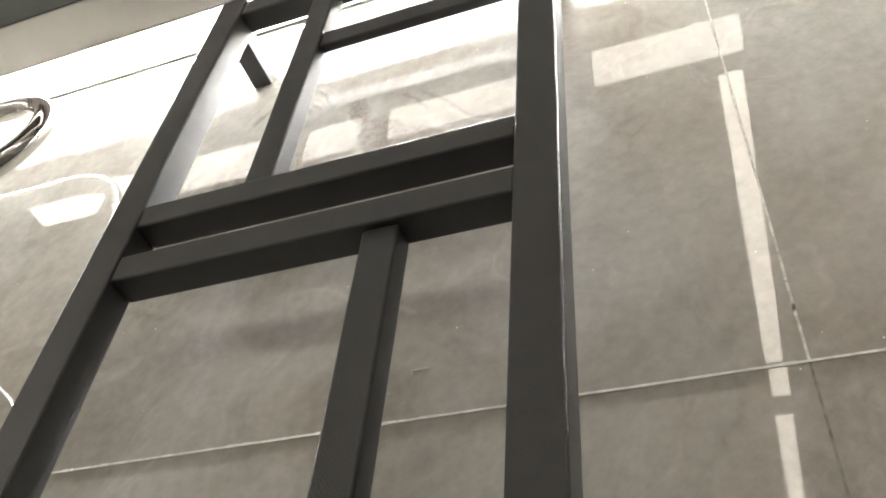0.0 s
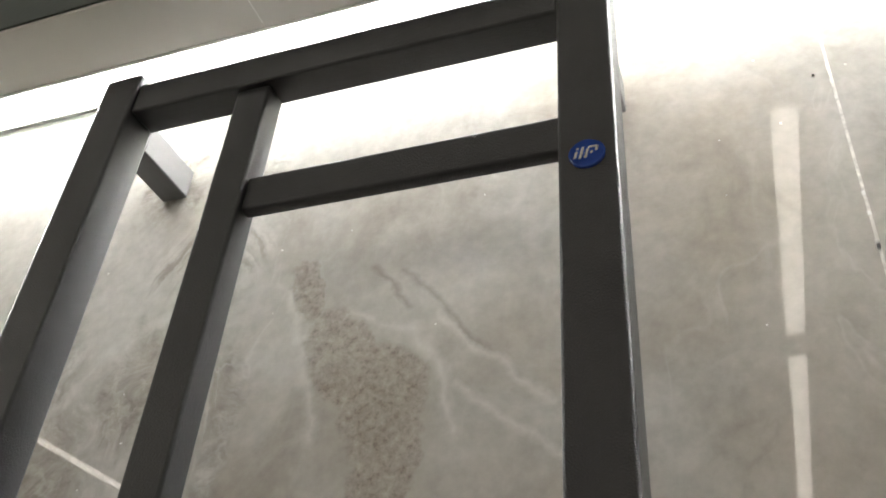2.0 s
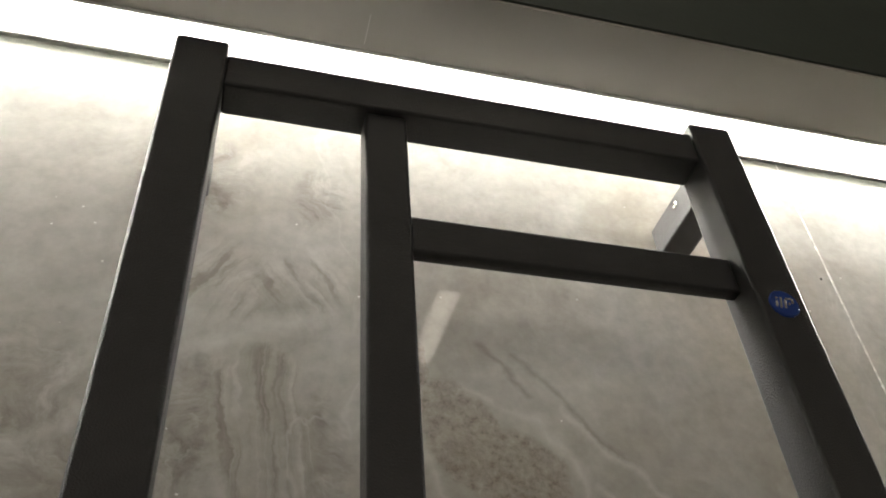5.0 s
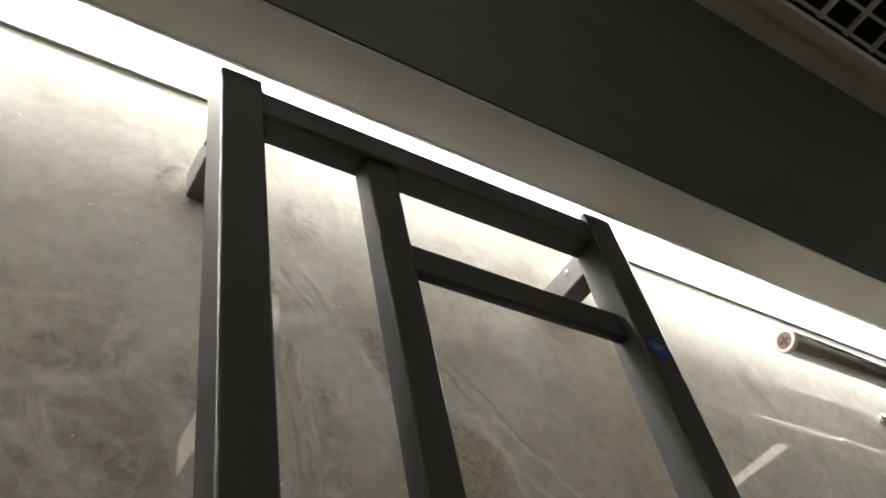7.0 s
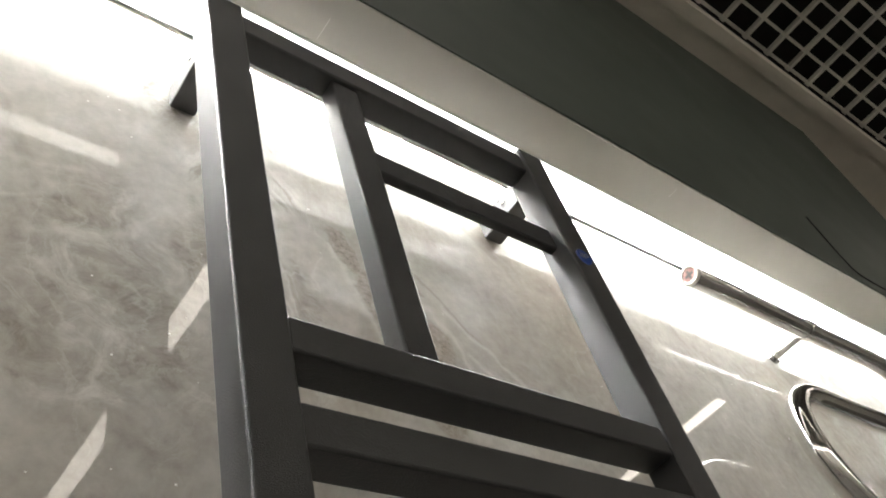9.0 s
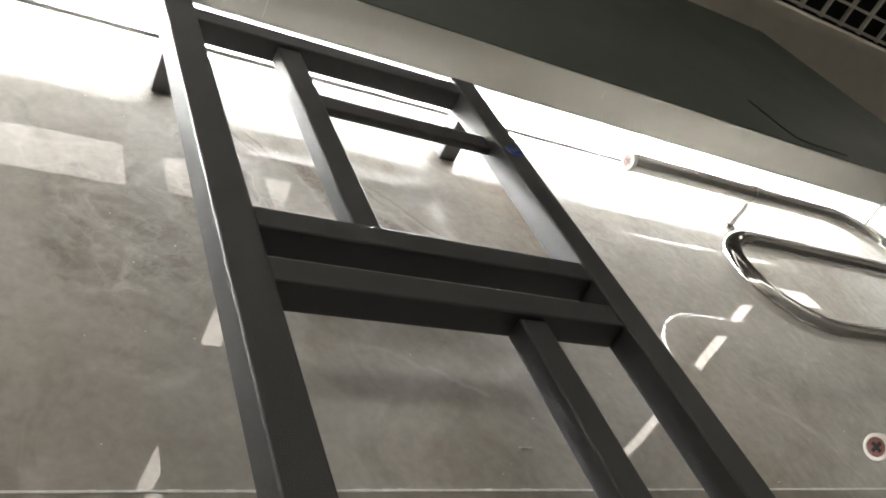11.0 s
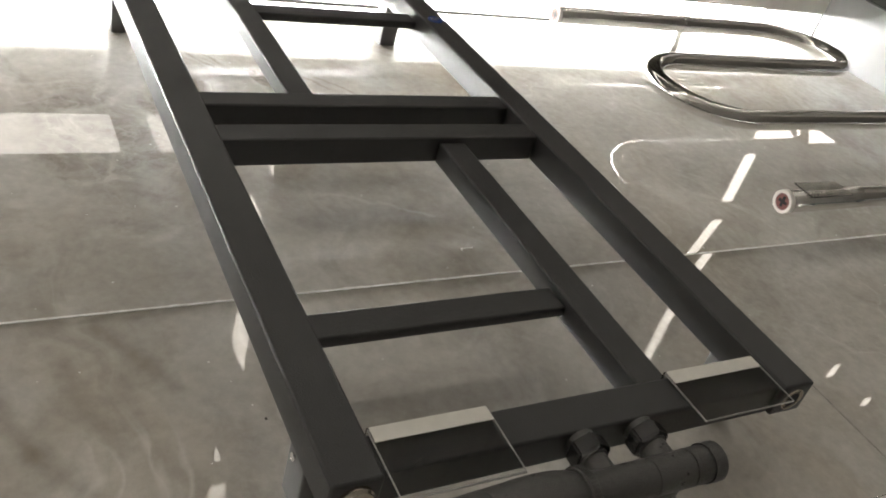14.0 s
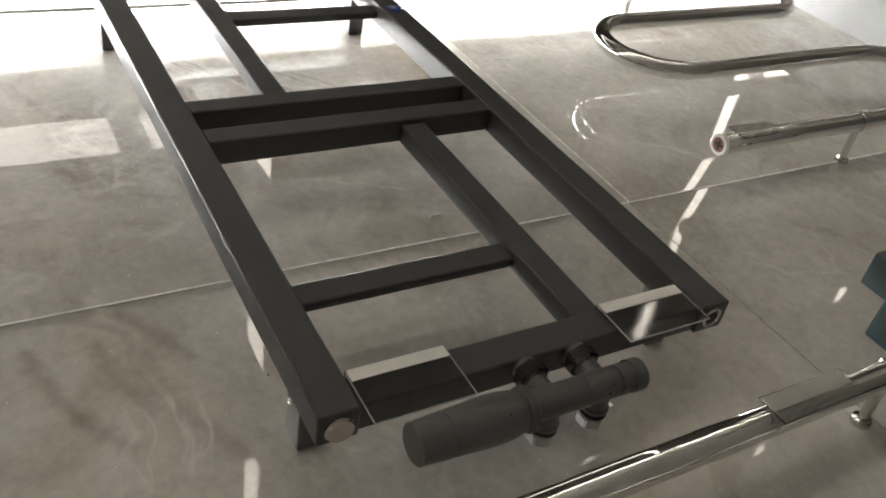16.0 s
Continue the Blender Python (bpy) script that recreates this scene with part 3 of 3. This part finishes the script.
def valve():
    r = root("radiator_valve", (0.202, 0.0110, -0.003), "black double-pipe thermostatic radiator valve under the towel rail", "valve")
    z = -0.033
    part("body", lathe([(-0.046, 0.0128), (0.0030, 0.0128), (0.0032, 0.0121), (0.0046, 0.0121), (0.0048, 0.0128), (0.036, 0.0128), (0.0362, 0.0120), (0.0372, 0.0120), (0.0374, 0.0128), (0.052, 0.0128)], 40, at(0, 0, z, ALONG_X)), VALVE, r)
    part("end_cap", lathe([(0.0515, 0.0138), (0.0620, 0.0138), (0.0635, 0.0126), (0.0635, 0)], 40, at(0, 0, z, ALONG_X)), VALVE, r)
    collar = []
    part("collar", lathe([(-0.0535, 0.0150), (-0.0535, 0.0172), (-0.0528, 0.0176), (-0.0466, 0.0176), (-0.0460, 0.0170), (-0.0460, 0.0128)], 48, at(0, 0, z, ALONG_X)), VALVE, r, "ribbed black collar")
    for k in range(48):
        a = 2 * math.pi * k / 48
        collar.append((a, math.cos(a), math.sin(a)))
    rib = bmesh.new()
    for a, c, s in collar:
        box(-0.0522, -0.0472, -0.0006, 0.0006, 0.0170, 0.0183, bm=rib)
        for v in list(rib.verts)[-8:]:
            y, zz = v.co.y, v.co.z
            v.co.y, v.co.z = y * c - zz * s, y * s + zz * c + z
    part("knurl", rib, VALVE, r)
    head = part("thermostat_head", lathe([(-0.1175, 0.0168), (-0.1160, 0.0175), (-0.104, 0.0183), (-0.092, 0.0191), (-0.080, 0.0194), (-0.070, 0.0190), (-0.061, 0.0176), (-0.0535, 0.0156), (-0.0535, 0.010)], 48, at(0, 0, z, ALONG_X)), VALVE, r)
    part("head_cap", lathe([(-0.1450, 0), (-0.1450, 0.0150), (-0.1438, 0.0164), (-0.1190, 0.0176), (-0.1184, 0.0160), (-0.1172, 0.0158)], 48, at(0, 0, z, ALONG_X)), VALVE, head)
    for x in (-0.025, 0.025):
        up = part("inlet", lathe([(z + 0.004, 0.0092), (-0.012, 0.0092), (-0.012, 0.0105), (0.0065, 0.0105)], 32, at(x, 0, 0)), VALVE, r)
        part("union_nut", hexnut(0.0145, 0.0125, 0, at(x, 0, -0.0045)), NUTBLACK, up)
        tail = part("outlet", lathe([(0.004, 0.0100), (0.0210, 0.0100), (0.0215, 0.0118), (0.0250, 0.0118), (0.0255, 0.0096), (0.031, 0.0096)], 32, at(x, 0, z, ALONG_Y)), VALVE, r)
        part("seal_ring", lathe([(0.0275, 0.0098), (0.0275, 0.0116), (0.0295, 0.0116), (0.0295, 0.0098)], 32, at(x, 0, z, ALONG_Y)), SOCKET, tail)
        part("tail_nut", hexnut(0.0120, 0.011, 0, at(x, 0.0370, z, ALONG_Y)), NUTGREY, tail, "light grey hexagonal tail nut")


valve()


def slip_on_rail(x0, x1, drop):
    """A clear price sleeve laid over the bottom rail, with a paper strip folded along its top."""
    r = root("price_sleeve", ((x0 + x1) / 2, 0.0025, 0.0350), "clear plastic price sleeve on the towel rail's bottom bar", "price holder", "clear price sleeves")
    w = (x1 - x0) / 2
    part("sleeve_front", box(-w, w, -0.0032, -0.0022, -drop, 0.0012, 0.0003, 1), CLEAR, r)
    part("sleeve_top", box(-w, w, -0.0020, 0.020, 0.0004, 0.0014, 0.0003, 1), CLEAR, r)
    # pale strips paint the light that the clear sleeve's edges catch
    for e0, e1, g0, g1 in ((-w, -w + 0.0005, -drop, 0.0), (w - 0.0005, w, -drop, 0.0), (-w, w, -drop - 0.0004, -drop)):
        part("edge_glint", box(e0, e1, -0.0034, -0.0020, g0, g1), EDGE_GLINT, r, "pale strip painting the light caught on the sleeve's edge")
    part("paper_strip", box(-w + 0.001, w - 0.001, -0.0040, -0.0034, -0.0110, 0.0006), PAPER, r, "pale paper strip")


slip_on_rail(0.035, 0.119, 0.053)
slip_on_rail(0.272, 0.362, 0.047)


# ---- chrome serpentine towel rails ----
def arc(cx, cz, rad, a0, a1, n=18):
    return [(cx + rad * math.cos(radians(a0 + (a1 - a0) * k / n)), cz + rad * math.sin(radians(a0 + (a1 - a0) * k / n))) for k in range(n + 1)]


TUBE = 0.0133
RUNS = (0.785, 0.612, 0.438, 0.266)
TUBE_Y, HUMP = 0.025, 0.009      # the two middle runs stand a little further out


def end_cap(parent, x, y, z):
    e = part("end_plug", lathe([(0.004, 0.0100), (-0.0006, 0.0100), (-0.0006, 0)], 28, at(x, y, z, ALONG_X)), RUBBER, parent, "red-brown plug with a cross socket")
    part("end_ring", lathe([(0.002, 0.0098), (-0.0020, 0.0100), (-0.0020, 0.0130), (-0.0010, 0.0138), (0.004, 0.0138)], 32, at(x, y, z, ALONG_X)), SEAL, e, "pale ring round the tube end")
    cross = box(x - 0.0010, x - 0.0002, y - 0.0018, y + 0.0018, z - 0.0062, z + 0.0062)
    box(x - 0.0011, x - 0.0003, y - 0.0062, y + 0.0062, z - 0.0018, z + 0.0018, bm=cross)
    part("cross_socket", cross, SOCKET, e)


def serpentine(dx):
    y = TUBE_Y
    o = (0.655, y, 0.266)
    r = root("towel_rail", (o[0] + dx, y, o[2]), "polished chrome serpentine tube towel rail on the tiled wall", "towel rail", "chrome serpentine rails")
    z0, z1, z2, z3 = RUNS
    ra, rb, rc = (z0 - z1) / 2, (z1 - z2) / 2, (z2 - z3) / 2
    first = [(0.659, z0), (0.80, z0), (0.95, z0)]
    right = arc(1.112, z0 - ra, ra, 90, -90)
    middle = [(1.0, z1)] + arc(0.763, z1 - rb, rb, 90, 270) + [(1.0, z2)]
    low = arc(1.130, z2 - rc, rc, 90, -90)
    last = [(0.95, z3), (0.80, z3), (0.651, z3)]

    def ease(k, n):
        return 0.5 - 0.5 * math.cos(math.pi * k / (n - 1))

    line = [(x, 0.0, z) for x, z in first] + [(x, -HUMP * ease(k, len(right)), z) for k, (x, z) in enumerate(right)]
    line += [(x, -HUMP, z) for x, z in middle] + [(x, -HUMP * (1 - ease(k, len(low))), z) for k, (x, z) in enumerate(low)] + [(x, 0.0, z) for x, z in last]
    part("tube", sweep([(x - o[0], dy, z - o[2]) for x, dy, z in line], TUBE), CHROME, r)
    for z, x in ((z0, 0.659), (z3, 0.651)):
        end_cap(r, x - o[0], 0, z - o[2])
        c = part("collar", lathe([(-0.008, 0.0134), (-0.007, 0.0152), (0.007, 0.0152), (0.008, 0.0134)], 32, at(0.930 - o[0], 0, z - o[2], ALONG_X)), CHROME, r)
        part("standoff", lathe([(0.010, 0.0050), (WALL - y - 0.006, 0.0050), (WALL - y - 0.005, 0.0095), (WALL - y, 0.0100), (WALL - y, 0)], 24, at(0.930 - o[0], 0, z - o[2], ALONG_Y)), CHROME, c)
    return r


def tube_slip(x, y, z, w):
    r = root("price_sleeve", (x, y, z), "clear plastic price sleeve clipped round a chrome tube", "price holder", "clear price sleeves")
    part("sleeve_front", box(-w, w, -TUBE - 0.0022, -TUBE - 0.0010, -0.016, 0.014, 0.0003, 1), CLEAR, r)
    part("paper_slip", box(-w + 0.002, w - 0.002, -TUBE - 0.0009, -TUBE - 0.0004, -0.002, 0.013), PAPER, r, "blank white paper slip")


serp = serpentine(0.0)
copy_thing(serp, pose(0.655 - 1.420, TUBE_Y, 0.266))
tube_slip(0.710, TUBE_Y, 0.266, 0.036)


def lower_rail():
    r = root("towel_rail", (0.05, TUBE_Y, -0.109), "polished chrome tube towel rail below the dark radiator", "towel rail", "chrome serpentine rails")
    line = [(0, 0), (0.3, 0), (0.5, 0)] + [(0.5 + x, z - 0.09) for x, z in arc(0.10, 0.0, 0.09, 90, -90)] + [(0.3, -0.18), (0, -0.18)]
    part("tube", sweep([(x, 0, z) for x, z in line], TUBE), CHROME, r)
    for z in (0, -0.18):
        end_cap(r, 0, 0, z)
        c = part("collar", lathe([(-0.008, 0.0134), (-0.007, 0.0152), (0.007, 0.0152), (0.008, 0.0134)], 32, at(0.46, 0, z, ALONG_X)), CHROME, r)
        part("standoff", lathe([(0.010, 0.0050), (WALL - TUBE_Y - 0.006, 0.0050), (WALL - TUBE_Y - 0.005, 0.0095), (WALL - TUBE_Y, 0.0100), (WALL - TUBE_Y, 0)], 24, at(0.46, 0, z, ALONG_Y)), CHROME, c)


lower_rail()
tube_slip(0.394, TUBE_Y, -0.109, 0.050)


def teal_rail():
    r = root("towel_rail", (0.622, -0.003, 0.010), "dark teal square-tube towel radiator below the chrome rail", "towel rail")
    part("post", box(0, 0.034, 0.004, 0.044, -0.7, 0, 0.0016), TEAL, r)
    part("post", box(0.366, 0.400, 0.004, 0.044, -0.7, 0, 0.0016), TEAL, r)
    for z in (-0.10, -0.35, -0.60):
        part("bar", box(0.0335, 0.3665, 0.010, 0.034, z, z + 0.03, 0.0016), TEAL, r)
    for x in (0.004, 0.370):
        for z in (-0.06, -0.66):
            part("bracket", box(x, x + 0.026, 0.0435, WALL + 0.003, z, z + 0.03, 0.0015), TEAL, r)


teal_rail()


# ---- cable on the green face ----
r = root("cable", (1.095, FRONT - 0.002, 0.915), "thin black cable hanging on the dark green wall", "cable")
run = [(-0.012, 0.125), (-0.008, 0.09), (-0.004, 0.04), (0.004, 0.006), (0.02, -0.004), (0.06, -0.006), (0.12, -0.005), (0.148, -0.006)]
part("sheath", sweep([(x, 0, z) for x, z in run], 0.0012, 10), WIRE, r)

# ---- the wall's tiles, set in the grout bed; the faces fall away a little towards the level joint ----
GAP, JOINT, EASE, FALL = 0.0008, 0.266, 0.055, 0.0004


def tile(x0, x1, z0, z1):
    bm = box(x0 + GAP, x1 - GAP, WALL, WALL + 0.0118, z0 + GAP, z1 - (GAP if z1 < LEDGE else 0))
    for k in range(1, 13):
        z = JOINT + (EASE * k / 12 if z0 >= JOINT else -EASE * k / 12)
        if z0 < z < z1:
            bmesh.ops.bisect_plane(bm, geom=list(bm.verts) + list(bm.edges) + list(bm.faces), plane_co=(0, 0, z), plane_no=(0, 0, 1))
    for v in bm.verts:
        if v.co.y < WALL + 0.001:
            v.co.y += FALL * max(0.0, 1 - abs(v.co.z - JOINT) / EASE) ** 2
    for f in bm.faces:
        f.smooth = f.normal.y < -0.9
    for e in bm.edges:
        e.smooth = len(e.link_faces) == 2 and e.calc_face_angle(0) < 0.5
    return part("tile", bm, TILE, wall)


for x0, x1 in ((-2.2, -0.673), (-0.673, 0.527), (0.527, SIDE)):
    for z0, z1 in ((FLOOR, -0.334), (-0.334, JOINT), (JOINT, LEDGE)):
        tile(x0, x1, z0, z1)

# ---- grout lines, standing a hair proud of the polished faces ----
structure("grout_line_level", box(-2.2, SIDE, WALL - 0.0003, WALL + 0.004, JOINT - 0.0009, JOINT + 0.0009), GROUT, "thin pale level grout line between the tiles", "grout")
for z0, z1, mat, look_ in ((FLOOR, 0.2650, GREY_GROUT, "thin grey upright grout line between the lower tiles"), (0.2670, LEDGE, PALE_GROUT, "thin pale upright grout line between the upper tiles")):
    structure("grout_line_upright", box(0.527 - 0.0009, 0.527 + 0.0009, WALL - 0.0002, WALL + 0.004, z0, z1), mat, look_, "grout")

# ---- specks and chips on the tiles ----
rng = random.Random(4)
bm = bmesh.new()
for x, z, w in ((0.517, 0.786, 0.0008), (0.014, 0.134, 0.0009)):
    box(x - w, x + w, WALL - 0.0006, WALL + 0.0005, z - w * 1.3, z + w * 1.3, 0.0003, 1, bm=bm)
tagged(part("wall_spot", bm, SOCKET), "two small dark spots on the polished tiles", "spot", kind="stuff")
bm = bmesh.new()
box(0.265, 0.279, WALL - 0.0004, WALL + 0.0005, 0.3085, 0.3093, bm=bm)
box(0.265, 0.2658, WALL - 0.0004, WALL + 0.0005, 0.3055, 0.3093, bm=bm)
for k in range(150):
    x, z, w = rng.uniform(-0.45, 0.9), rng.uniform(-0.12, 0.85), rng.uniform(0.0003, 0.0008)
    box(x - w, x + w, WALL - 0.0003, WALL + 0.0004, z - w * rng.uniform(0.5, 1.0), z + w * rng.uniform(0.5, 1.0), bm=bm)
for k in range(46):
    x, w = rng.uniform(-0.5, 1.3), rng.uniform(0.001, 0.006)
    box(x - w, x + w, WALL - 0.0005 - k * 3e-6, WALL + 0.0006, JOINT - 0.0011 - k * 3e-6, JOINT + 0.0011 + k * 3e-6, bm=bm)
for k in range(16):
    z, w = rng.uniform(0.3, 0.9), rng.uniform(0.001, 0.004)
    box(0.527 - 0.0013, 0.527 + 0.0006, WALL - 0.0005, WALL + 0.0004, z - w, z + w, bm=bm)
tagged(part("grout_crumbs", bm, GROUT), "pale grout crumbs and dust specks on the tiles", "crumbs", kind="stuff")

bm = bmesh.new()
for x, y0, y1 in ((0.125, -0.012, 0.013), (0.640, -0.030, -0.016)):
    box(x - 0.00025, x + 0.00025, y0, y1, SOFFIT - 0.0003, SOFFIT + 0.0005, bm=bm)
tagged(part("soffit_scratches", bm, PLASTER), "fine pale scratches in the painted soffit", "scratch", kind="stuff")
